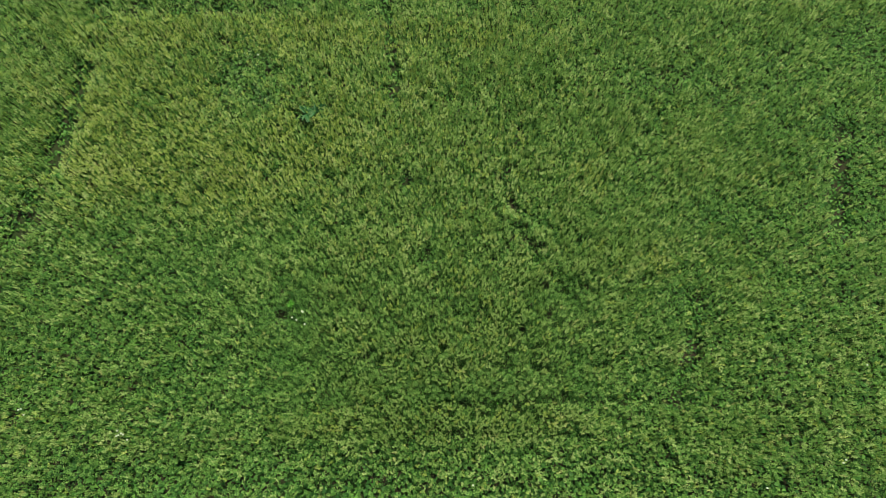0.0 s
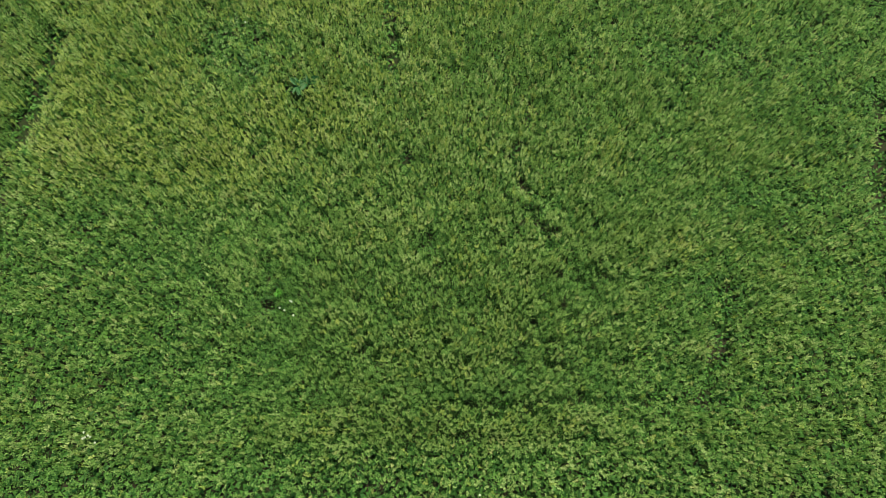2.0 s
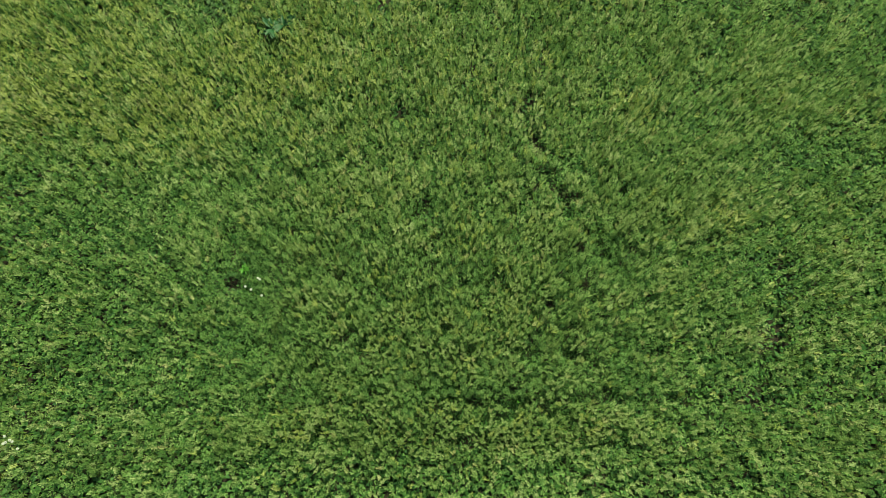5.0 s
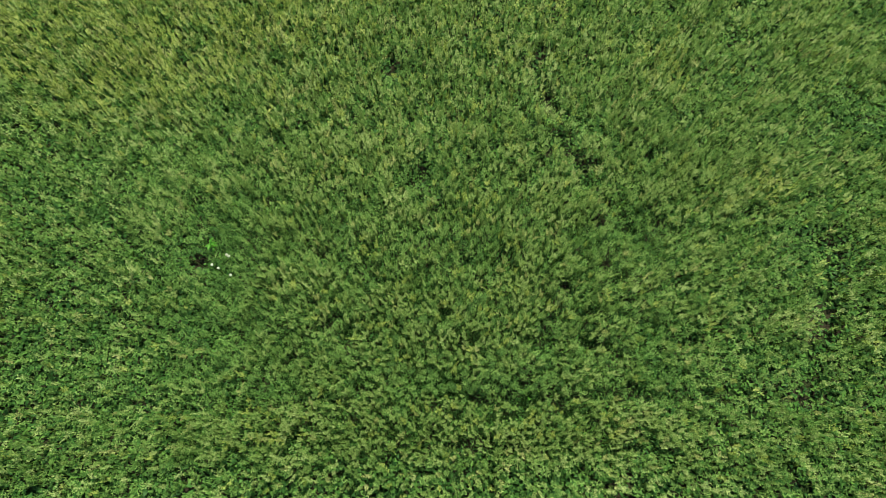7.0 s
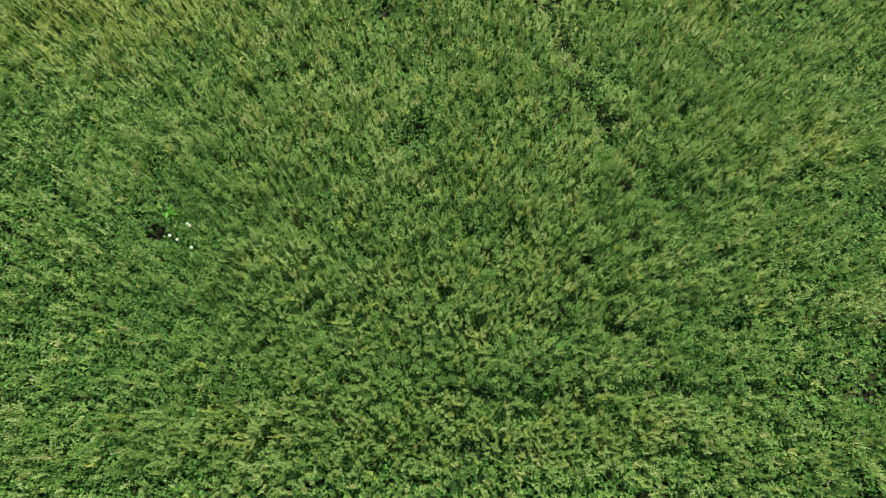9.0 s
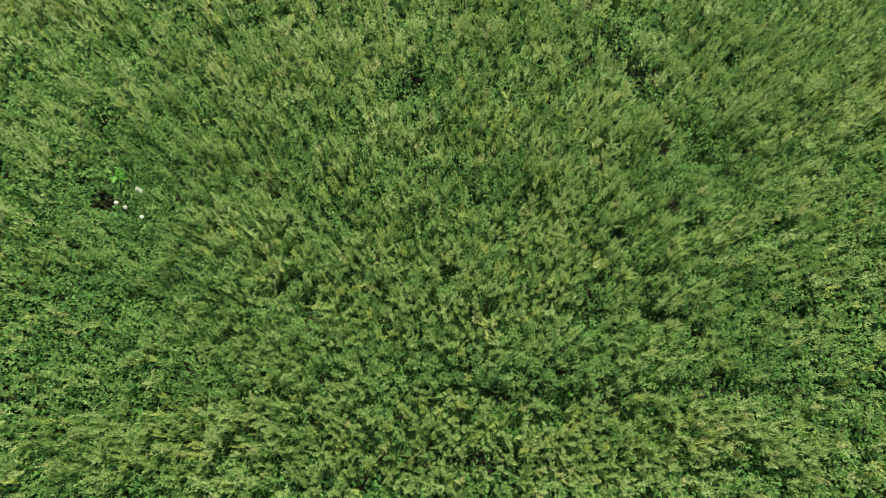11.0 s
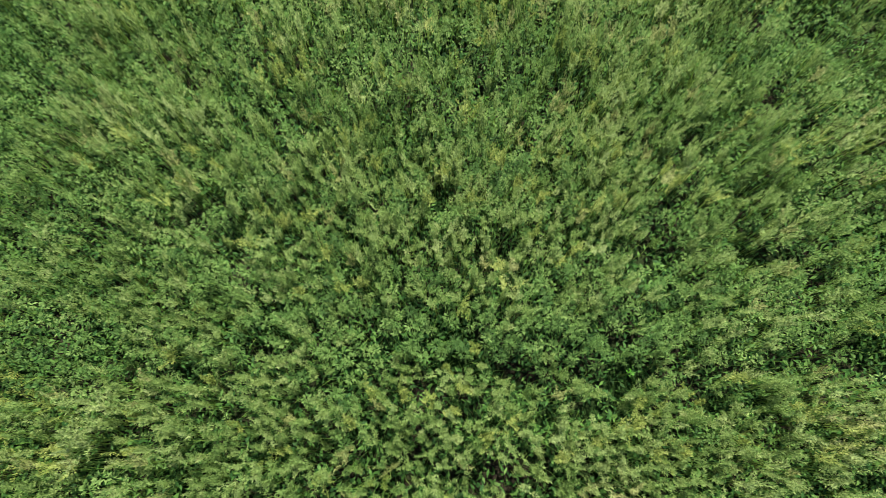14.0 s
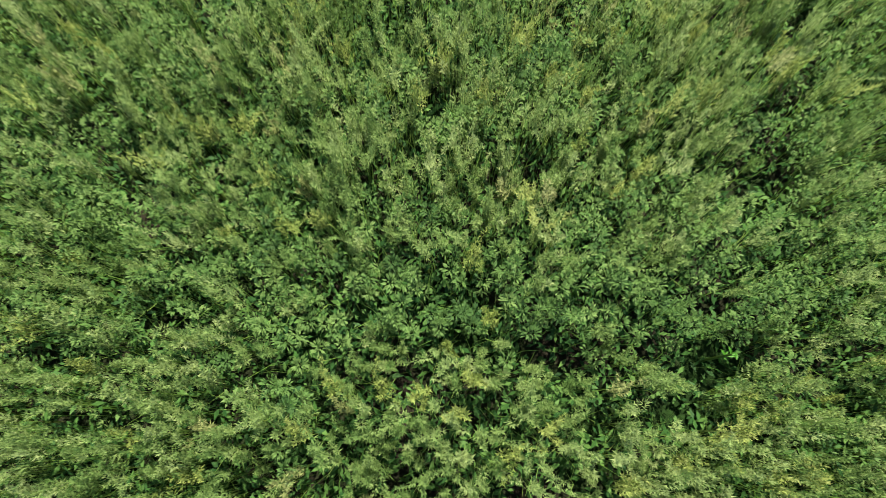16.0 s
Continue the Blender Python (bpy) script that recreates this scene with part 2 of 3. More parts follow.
# trodden gaps: x, y, half width, half depth
GAPS = [
    (-0.6, -0.01, 0.075, 0.1), (0.02, 0.0, 0.13, 0.09), (0.63, 0.02, 0.16, 0.11), (0.91, 0.83, 0.09, 0.16), (0.42, -0.19, 0.14, 0.07),
    (-0.6, 0.88, 0.05, 0.12), (1.34, 1.66, 0.08, 0.12), (-1.3, -0.05, 0.08, 0.06), (-0.4, 0.11, 0.1, 0.05), (-0.61, 1.09, 0.04, 0.06),
    (0.03, -0.47, 0.16, 0.08), (-1.83, -0.24, 0.13, 0.06), (2.36, 2.6, 0.22, 0.1), (2.83, 2.7, 0.16, 0.09), (3.48, 0.1, 0.12, 0.08), (4.52, 0.07, 0.2, 0.1), (1.4, 4.22, 0.22, 0.12), (1.68, 3.42, 0.13, 0.16), (1.95, 2.05, 0.08, 0.08),
    (2.15, 0.18, 0.12, 0.12), (-4.17, 2.06, 0.16, 0.1), (1.89, 3.68, 0.09, 0.14), (-0.85, 3.55, 0.14, 0.2), (-0.22, -0.56, 0.2, 0.06),
    (-1.4, 5.5, 0.1, 0.2), (-0.3, 0.27, 0.07, 0.06), (0.98, 0.88, 0.11, 0.1), (-1.27, -0.04, 0.09, 0.06), (0.54, -0.16, 0.1, 0.05), (-0.67, -0.46, 0.07, 0.06), (-1.66, 0.2, 0.08, 0.05), (0.63, 0.25, 0.09, 0.07), (-2.19, 1.08, 0.12, 0.08),
    (1.39, 6.54, 0.08, 0.15), (2.99, 5.58, 0.1, 0.12), (6.14, 8.71, 0.14, 0.18), (5.46, 8.61, 0.12, 0.18), (4.9, 6.9, 0.25, 0.1), (2.37, 1.76, 0.09, 0.08), (5.4, 0.66, 0.12, 0.08), (-1.39, 5.68, 0.08, 0.14),
    (3.61, 0.15, 0.16, 0.1), (-4.33, 3.07, 0.14, 0.08), (-3.23, 3.03, 0.1, 0.1), (-2.33, 2.19, 0.14, 0.07), (-2.95, 1.74, 0.06, 0.08), (1.91, 2.73, 0.12, 0.1), (1.92, 1.92, 0.1, 0.06), (-1.01, 0.12, 0.07, 0.04), (-0.11, 0.05, 0.06, 0.05),
    (6.99, -0.05, 0.14, 0.1), (4.36, -1.3, 0.08, 0.1), (5.06, -1.53, 0.12, 0.12), (-4.91, 8.81, 0.14, 0.25), (-6.56, 9.88, 0.14, 0.2), (2.47, 9.03, 0.1, 0.2), (8.9, 9.4, 0.1, 0.2), (0.75, 0.84, 0.06, 0.05), (0.15, -0.21, 0.07, 0.05), (-2.09, 1.22, 0.08, 0.06),
]
# sunken rows and wheel lines: half width, depth of the gap, points along it
LINES = [
    (0.055, 0.45, [(-14, -0.1), (-5.2, -0.06), (-1.0, 0.0), (3.5, 0.1), (14, 0.05)]),
    (0.05, 0.4, [(-14, -1.6), (-3.0, -1.58), (14, -1.6)]),
    (0.24, 0.97, [(-10.0, 10.3), (-10.16, 9.2), (-10.24, 7.6), (-10.4, 6.5), (-10.55, 5.0), (-10.8, 4.2)]),
    (0.19, 0.97, [(9.9, 6.9), (9.6, 5.8), (9.25, 4.85), (9.15, 4.0)]),
    (0.07, 0.6, [(0.98, 6.9), (1.08, 6.15), (1.02, 5.6)]),
    (0.1, 0.95, [(1.02, 5.6), (1.18, 5.0), (1.27, 4.65)]),
    (0.1, 0.95, [(1.34, 4.4), (1.5, 3.95), (1.71, 3.47)]),
    (0.06, 0.5, [(1.71, 3.47), (2.0, 3.05), (2.4, 2.66)]),
    (0.15, 0.9, [(5.35, 2.3), (5.1, 1.2), (4.55, 0.1)]),
    (0.12, 0.8, [(-2.1, 11.2), (-1.95, 10.2), (-1.7, 7.9)]),
    (0.2, 0.85, [(-10.5, 11.12), (-7.6, 11.0), (-5.4, 11.0)]),
    (0.05, 0.6, [(0.55, 0.0), (0.75, 0.45), (0.91, 0.83), (1.2, 1.35), (1.34, 1.66)]),
]


def blobs(x, y, rows):
    total = np.zeros_like(x)
    wob = 0.25 * cloud(x, y, 0.35, 8)
    for cx, cy, rx, ry, s in rows:
        d = np.hypot((x - cx) / rx, (y - cy) / ry) + wob
        total += s * np.clip(1.6 - d * 1.1, 0, 1)
    return total


def paleness(x, y):
    """Chance of pale grass against deep green herbs."""
    p = 0.55 + 0.3 * cloud(x, y, 0.17, 7) + 0.22 * cloud(x, y, 0.34, 3) + 0.16 * cloud(x, y, 0.9, 4) + 0.12 * cloud(x, y, 2.6, 5)
    spots = [(cx, cy, r, r, 0.45) for cx, cy, r in TUSSOCKS]
    return np.clip(p + blobs(x, y, PALE) + blobs(x, y, spots) - blobs(x, y, DEEP), 0.03, 0.97)


def ripeness(x, y):
    """Chance that a seed head has ripened to olive brown."""
    spots = [(cx, cy, r, r, 0.38) for cx, cy, r in TUSSOCKS]
    return np.clip(0.06 + blobs(x, y, RIPE) * (0.75 + 0.6 * cloud(x, y, 0.7, 20)) + blobs(x, y, spots), 0, 0.85)


def openness(x, y):
    """0 in full growth, 1 in a gap."""
    o = np.zeros_like(x)
    wob = 0.3 * cloud(x, y, 0.12, 9)
    for cx, cy, rx, ry in GAPS:
        o = np.maximum(o, np.clip(1.9 - np.hypot((x - cx) / rx, (y - cy) / ry) * 1.5 + wob, 0, 1))
    wx, wy = x + 0.07 * cloud(x, y, 0.45, 10), y + 0.07 * cloud(x, y, 0.4, 11)
    for half, deep, pts in LINES:
        d = np.full_like(x, 9.0)
        for (ax, ay), (bx, by) in zip(pts, pts[1:]):
            ex, ey = bx - ax, by - ay
            k = np.clip(((wx - ax) * ex + (wy - ay) * ey) / (ex * ex + ey * ey), 0, 1)
            d = np.minimum(d, np.hypot(wx - ax - k * ex, wy - ay - k * ey))
        broken = np.clip(0.78 + 0.85 * cloud(x, y, 0.42, 12), 0, 1)
        o = np.maximum(o, deep * broken * np.clip(1.8 - d / half, 0, 1))
    small = np.clip((cloud(x, y, 0.16, 13) + 0.5 * cloud(x, y, 0.5, 14) - 0.74) * 2.3, 0, 0.9)
    return np.maximum(o, small)


# ---- building leaf by leaf ----
def mesh_from(name, chunks, material):
    """One mesh of separate faces. Each chunk: corners (faces, sides, 3) and a tone for each face, the plant's own shade."""
    corners = np.concatenate([np.full(len(v), v.shape[1], dtype=np.int32) for v, _ in chunks])
    total = int(corners.sum())
    me = bpy.data.meshes.new(name)
    me.vertices.add(total)
    me.vertices.foreach_set("co", np.concatenate([np.asarray(v, dtype=np.float32).ravel() for v, _ in chunks]))
    me.loops.add(total)
    me.loops.foreach_set("vertex_index", np.arange(total, dtype=np.int32))
    me.polygons.add(len(corners))
    me.polygons.foreach_set("loop_start", np.concatenate([[0], np.cumsum(corners)[:-1]]).astype(np.int32))
    me.materials.append(material)
    tone = me.attributes.new("tone", "FLOAT", "FACE")
    tone.data.foreach_set("value", np.concatenate([np.asarray(s, dtype=np.float32) for _, s in chunks]))
    me.update(calc_edges=True)
    return me


def vec(a, e):
    return np.stack([np.cos(a) * np.cos(e), np.sin(a) * np.cos(e), np.sin(e)], -1)


def leaflets(base, az, el, length, width, r, sides=4):
    """Folded lozenge leaves: base, side, drooping tip, side."""
    d = vec(az, el)
    s = np.stack([-np.sin(az), np.cos(az), np.zeros_like(az)], -1)
    roll = r.normal(0, 0.22, len(az))[:, None]
    up = np.cross(d, s)
    s = s * np.cos(roll) - up * np.sin(roll)
    L, W = length[:, None], width[:, None]
    mid = base + 0.55 * L * d
    lift = np.array([0, 0, 0.18]) * W
    tip = base + L * d - np.array([0, 0, 0.12]) * L
    if sides == 3:
        low = base + 0.2 * L * d
        return np.stack([low - s * W * 0.55, tip, low + s * W * 0.55], 1)
    return np.stack([base, mid - s * W * 0.5 + lift, tip, mid + s * W * 0.5 + lift], 1)


def rosettes(x, y, z, h, radius, tone, n, leaf, slender, r, sides=4, top=0.62):
    """Leafy shoots: on each stem a star of leaves at the top, whorls below it."""
    k = len(x)
    rows = np.repeat(np.arange(k), n)
    m = k * n
    lean, tilt = r.uniform(0, 2 * np.pi, k), r.uniform(0, 0.22, k)
    u = r.random(m)
    crown = r.random(m) < top
    az = r.uniform(0, 2 * np.pi, m)
    out = radius[rows] * np.where(crown, 0.42 * np.sqrt(u), 0.1 + 0.25 * u)
    down = np.where(crown, 0.1 * u, 0.2 + 0.4 * r.random(m)) * h[rows]
    el = np.where(crown, 1.2 - 0.9 * u + r.normal(0, 0.2, m), r.uniform(-0.3, 0.6, m))
    high = h[rows] - down
    base = np.stack([x[rows] + np.cos(az) * out + np.cos(lean[rows]) * tilt[rows] * high, y[rows] + np.sin(az) * out + np.sin(lean[rows]) * tilt[rows] * high, z[rows] + high], -1)
    size = leaf * r.uniform(0.7, 1.25, m) * np.where(crown & (u < 0.25), 0.75, 1.0)
    return leaflets(base, az, el, size, size * slender * r.uniform(0.8, 1.2, m), r, sides), tone[rows] + r.normal(0, 0.045, m)


def blades(x, y, z, h, width, r, bend=0.35, sides=4):
    """Grass blades, bent over at the top; two pieces each, or one where sides is 3."""
    k = len(x)
    az, tw = r.uniform(0, 2 * np.pi, k), r.uniform(0, 2 * np.pi, k)
    lean = r.uniform(0.15 * bend, bend, k)[:, None] * h[:, None]
    d = vec(az, np.zeros(k))
    s = vec(tw, np.zeros(k)) * width[:, None] * 0.5
    p0 = np.stack([x, y, z], -1)
    p1 = p0 + d * lean * 0.35 + np.array([0, 0, 0.62]) * h[:, None]
    p2 = p0 + d * lean * 1.25 + np.array([0, 0, 1.0]) * h[:, None]
    if sides == 3:
        return np.stack([p0 - s, p0 + s, p2], 1)
    return np.concatenate([np.stack([p0 - s, p0 + s, p1 + s, p1 - s], 1), np.stack([p1 - s, p1 + s, p2 + s * 0.15, p2 - s * 0.15], 1)])


def plumes(x, y, z, h, long, wide, tone, n, grain, r, slim=0.24):
    """Feathery seed heads: a dense upright spire of spikelets on each leaning stalk, all pointing up and outwards."""
    k = len(x)
    rows = np.repeat(np.arange(k), n)
    m = k * n
    lean, tilt = r.uniform(0, 2 * np.pi, k), np.abs(r.normal(0, 0.12, k))
    u = 1 - r.random(m) ** 1.3
    shape = np.minimum(1.0, 0.55 + 1.3 * u) * np.sqrt(np.clip(1.02 - u * u, 0, 1))
    az = r.uniform(0, 2 * np.pi, m)
    el = 0.5 + 0.6 * u + r.normal(0, 0.35, m)
    along = h[rows] - long[rows] * (1 - u)
    reach = wide[rows] * shape * r.random(m) ** 0.4 * 0.85
    bow = tilt[rows] * along * (0.6 + 0.7 * u * u)
    base = np.stack([x[rows] + np.cos(lean[rows]) * bow + np.cos(az) * reach, y[rows] + np.sin(lean[rows]) * bow + np.sin(az) * reach, z[rows] + along], -1)
    L = grain * r.uniform(0.6, 1.4, m)
    d = vec(az, el)
    s = vec(az + np.pi / 2 + r.normal(0, 0.45, m), r.normal(0, 0.3, m)) * (L * slim * r.uniform(0.8, 1.25, m))[:, None]
    return np.stack([base - s, base + s, base + d * L[:, None]], 1), tone[rows] + r.normal(0, 0.05, m)


def scatter(step, near, far, r, jitter=0.62):
    """Jittered places on a staggered grid, over the ground that comes into view between two heights of the eye."""
    x0, x1, y0, y1 = max(-1.5 - 0.98 * far, -18.0), min(0.5 + 0.98 * far, 17.0), max(-0.6 - 0.16 * far, -8.0), min(0.5 + 0.9 * far, 16.5)
    gx, gy = np.meshgrid(np.arange(x0, x1, step), np.arange(y0, y1, step * 0.9))
    gx = gx + step * 0.5 * (np.arange(gx.shape[0]) % 2)[:, None]
    x, y = gx.ravel(), gy.ravel()
    x, y = x + r.uniform(-jitter, jitter, len(x)) * step, y + r.uniform(-jitter, jitter, len(y)) * step
    eye = np.maximum(np.maximum((y + 0.4) / 0.874, (-0.21 - y) / 0.125), (np.abs(x + 0.5) - 0.273 * y) / 0.704 - 0.15)
    eye = eye * (1 + 0.06 * r.normal(0, 1, len(x)))
    keep = (eye >= near) & (eye < far)
    return x[keep], y[keep]


# the ground, one sheet out to the horizon
near_steps = np.arange(-15, 15.01, 0.25)
far_steps = np.array([17, 20, 26, 36, 60, 120, 300, 800, 2000.0])
gx = np.concatenate([-far_steps[::-1], near_steps, far_steps])
GX, GY = np.meshgrid(gx, gx + 5.0)
GZ = ground_height(GX, GY)
w = len(gx)
idx = np.arange(w * w).reshape(w, w)
faces = np.stack([idx[:-1, :-1], idx[:-1, 1:], idx[1:, 1:], idx[1:, :-1]], -1).reshape(-1, 4)
me = bpy.data.meshes.new("ground")
me.from_pydata(np.stack([GX, GY, GZ], -1).reshape(-1, 3).tolist(), [], faces.tolist())
me.materials.append(MAT_SHADED_SOIL)
me.polygons.foreach_set("use_smooth", np.ones(len(faces), dtype=bool))
tagged(new("ground", me), "mossy brown soil under the meadow, blackened for canopy shade", "ground", kind="structure")

# growth, finer towards the middle where the camera comes down
# nearest and farthest eye height, leaves, leaf length, slenderness, corners, lobes, spikelets, spikelet length, tuft blades, blade width, blade step, low step, low leaf
LEVELS = [
    (-9, 2.8, 64, 0.027, 0.28, 4, 4, 96, 0.0165, 8, 0.0032, 0.032, 0.020, 0.05),
    (2.8, 3.9, 54, 0.028, 0.30, 4, 4, 66, 0.019, 7, 0.0036, 0.036, 0.023, 0.055),
    (3.9, 5.3, 40, 0.029, 0.36, 4, 4, 42, 0.024, 6, 0.0045, 0.052, 0.028, 0.065),
    (5.3, 7.1, 28, 0.031, 0.46, 3, 3, 30, 0.026, 5, 0.006, 0.08, 0.036, 0.08),
    (7.1, 9.6, 22, 0.031, 0.54, 3, 3, 20, 0.027, 4, 0.008, 0.11, 0.046, 0.1),
    (9.6, 14.6, 18, 0.031, 0.62, 3, 3, 15, 0.028, 3, 0.010, 0.16, 0.062, 0.13),
    (14.6, 999.0, 10, 0.052, 0.62, 3, 2, 5, 0.048, 2, 0.016, 0.4, 0.11, 0.17),
]
CORE = (-2.3, 1.35, -0.5, 1.6)
herb_faces, grey_faces, low_faces, blade_faces, tuft_faces, head_faces, ripe_faces, straw_faces = [], [], [], [], [], [], [], []
single_herbs, single_grass = [], []


def growth_height(x, y, o, spread, r):
    h = 0.36 + 0.03 * cloud(x, y, 0.8, 6) + 0.075 * cloud(x, y, 0.24, 15) + 0.035 * cloud(x, y, 0.13, 23) + spread * np.clip(r.normal(0, 1, len(x)), -2, 2)
    return np.clip(h * (1 - 0.55 * o), 0.12, 0.58)


def growth_tone(x, y, r, spread):
    return 0.5 + spread * r.normal(0, 1, len(x)) + 0.24 * cloud(x, y, 0.24, 15) + 0.1 * cloud(x, y, 0.13, 23) + 0.1 * cloud(x, y, 0.5, 21) + 0.1 * cloud(x, y, 1.7, 22)


for level, (near, far, n_leaf, leaf, slender, sides, lobes, n_seed, grain, n_blade, b_wide, b_step, l_step, l_leaf) in enumerate(LEVELS):
    last = level == len(LEVELS) - 1
    x, y = scatter(0.096 * (1.55 if last else 1.0), near, far, rng, 0.33)
    p, o, ripe = paleness(x, y), openness(x, y), ripeness(x, y)
    keep = rng.random(len(x)) > np.maximum(0.97 * o, 0.04)
    x, y, p, o, ripe = (a[keep] for a in (x, y, p, o, ripe))
    p = np.clip(p - 0.7 * blobs(x, y, GREY), 0.03, 0.97)
    z, tone, pale = ground_height(x, y), growth_tone(x, y, rng, 0.12 if level < 2 else 0.16 if level < 3 else 0.28), rng.random(len(x)) < p
    h = growth_height(x, y, o, 0.038 if level < 4 else 0.042, rng) + np.where(pale, 0.06, 0.03 * p) * (1 - o)
    if level == 0:
        inner = (x > CORE[0]) & (x < CORE[1]) & (y > CORE[2]) & (y < CORE[3]) & (o < 0.3)
        keep = np.ones(len(x), bool)
        for kind, into in ((False, single_herbs), (True, single_grass)):
            pick = rng.permutation(np.flatnonzero(inner & (pale == kind)))[:230]
            into.extend((x[i], y[i], z[i], h[i]) for i in pick)
            keep[pick] = False
        x, y, z, h, p, pale, ripe, tone = (a[keep] for a in (x, y, z, h, p, pale, ripe, tone))
    # green leafy shoots
    green = ~pale
    radius = rng.uniform(0.036, 0.056, len(x)) * (1.55 if last else 1)
    grey = green & (rng.random(len(x)) < blobs(x, y, GREY))
    for pick, into in ((green & ~grey, herb_faces), (grey, grey_faces)):
        into.append(rosettes(x[pick], y[pick], z[pick], h[pick], radius[pick], (tone + 0.1 * p)[pick], n_leaf, leaf, slender, rng, sides, 0.62 if level < 3 else 0.8 if level < 4 else 0.92))
    # grass tufts: some heads each, over fine upright blades
    x, y, z, h, ripe, tone = (a[pale] for a in (x, y, z, h, ripe, tone))
    rows = np.repeat(np.arange(len(x)), lobes)
    sx, sy = x[rows] + rng.normal(0, 0.011 if level < 3 else 0.01, len(rows)), y[rows] + rng.normal(0, 0.011 if level < 3 else 0.01, len(rows))
    sh = h[rows] * rng.uniform(0.84, 1.08, len(rows))
    long, wide = rng.uniform(0.12, 0.22, len(rows)) * (1 if level < 2 else 0.85 if level < 4 else 0.75), rng.uniform(0.01, 0.018, len(rows)) * (1 if level < 2 else 1.12 if level < 4 else 1.25) * (1.5 if last else 1)
    kind = rng.random(len(x))
    ripening = (kind < 0.85 * ripe)[rows]
    brown = (kind > 1 - 0.03 - 0.25 * ripe)[rows] & ~ripening
    for pick, into in ((~ripening & ~brown, head_faces), (ripening, ripe_faces), (brown, straw_faces)):
        into.append(plumes(sx[pick], sy[pick], z[rows][pick], sh[pick], long[pick], wide[pick], tone[rows][pick], n_seed, grain, rng, (0.14, 0.14, 0.16, 0.2, 0.28, 0.34, 0.32)[level]))
    rows = np.repeat(np.arange(len(x)), n_blade)
    b = blades(x[rows] + rng.normal(0, 0.012, len(rows)), y[rows] + rng.normal(0, 0.012, len(rows)), z[rows], h[rows] * rng.uniform(0.6, 1.0, len(rows)), np.full(len(rows), b_wide), rng, 0.18, 4 if level < 2 else 3)
    tuft_faces.append((b, np.tile(tone[rows], len(b) // max(len(rows), 1))))
    # lone blades between
    x, y = scatter(b_step, near, far, rng, 0.95)
    keep = rng.random(len(x)) < 0.4 * (1 - 0.9 * openness(x, y))
    x, y = x[keep], y[keep]
    b = blades(x, y, ground_height(x, y), rng.uniform(0.22, 0.5, len(x)), b_wide * rng.uniform(0.7, 1.3, len(x)), rng, 0.25, 4 if level < 3 else 3)
    blade_faces.append((b, rng.uniform(0.1, 0.9, len(b))))
    # the low cover over the soil, coloured dark as the shade in the gaps
    x, y = scatter(l_step, near, far, rng, 0.95)
    o = openness(x, y)
    keep = rng.random(len(x)) > 0.7 * o
    x, y, o = x[keep], y[keep], o[keep]
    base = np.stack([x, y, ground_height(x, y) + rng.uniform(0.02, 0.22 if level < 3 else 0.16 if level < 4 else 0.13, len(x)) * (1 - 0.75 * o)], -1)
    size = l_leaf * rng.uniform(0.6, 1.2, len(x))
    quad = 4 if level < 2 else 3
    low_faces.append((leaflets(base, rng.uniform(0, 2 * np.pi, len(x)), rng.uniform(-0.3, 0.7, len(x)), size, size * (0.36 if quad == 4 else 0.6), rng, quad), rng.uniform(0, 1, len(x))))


def stuff(name, chunks, material, label, category):
    return tagged(new(name, mesh_from(name, chunks, material)), label, category, kind="stuff")


stuff("low_clover", low_faces, MAT_LOW_SHADED, "low clover leaves covering the soil, dark green deepened by painted gap shade", "clover")
stuff("alfalfa_foliage", herb_faces, MAT_HERB, "dense deep green leafy alfalfa shoots in the meadow", "alfalfa")
stuff("grey_herbs", grey_faces, MAT_GREY, "grey-green small-leaved herbs in a patch of the meadow", "herb")
stuff("tall_fine_grass", tuft_faces, MAT_TUFT, "pale green fine-bladed grass standing over the herbs", "grass")
stuff("meadow_grass", blade_faces, MAT_BLADE, "thin upright green grass blades and stalks", "grass")
stuff("grass_seed_heads", head_faces, MAT_SEED, "feathery pale green seed heads over the meadow grass", "grass")
stuff("ripening_grass_heads", ripe_faces, MAT_OLIVE, "olive-yellow ripening seed heads in tussocks of the meadow", "grass")
stuff("ripe_grass_heads", straw_faces, MAT_STRAW, "straw-brown ripe seed heads scattered in the meadow", "grass")


# ---- single plants ----
def part(name, data, parent, label=""):
    ob = new(name, data)
    ob.parent = parent
    return tagged(ob, label)


def single(v):
    return np.array([float(v)])


def toned(verts, r):
    return [(verts, np.full(len(verts), r.uniform(0.3, 0.7)))]


def herb_kit(seed):
    """One leafy plant with two stems, 0.4 m high."""
    r = np.random.default_rng(seed)
    thing = new("alfalfa_plant")
    for q in range(2):
        a = 3.1 * q + r.uniform(0, 1)
        x, y, high = 0.022 * math.cos(a), 0.022 * math.sin(a), r.uniform(0.34, 0.42)
        stem = part("stem", mesh_from("stem", toned(blades(single(x), single(y), single(-0.02), single(high), single(0.004), r, 0.05), r), MAT_STEM), thing)
        leaves = rosettes(single(x), single(y), single(0), single(high), single(r.uniform(0.038, 0.052)), single(r.normal(0.5, 0.2)), 60, 0.027, 0.28, r)
        part("foliage", mesh_from("foliage", [leaves], MAT_HERB), stem)
    return tagged(thing, "leafy deep green alfalfa plant rooted in the meadow", "plant", "alfalfa plants in the meadow")


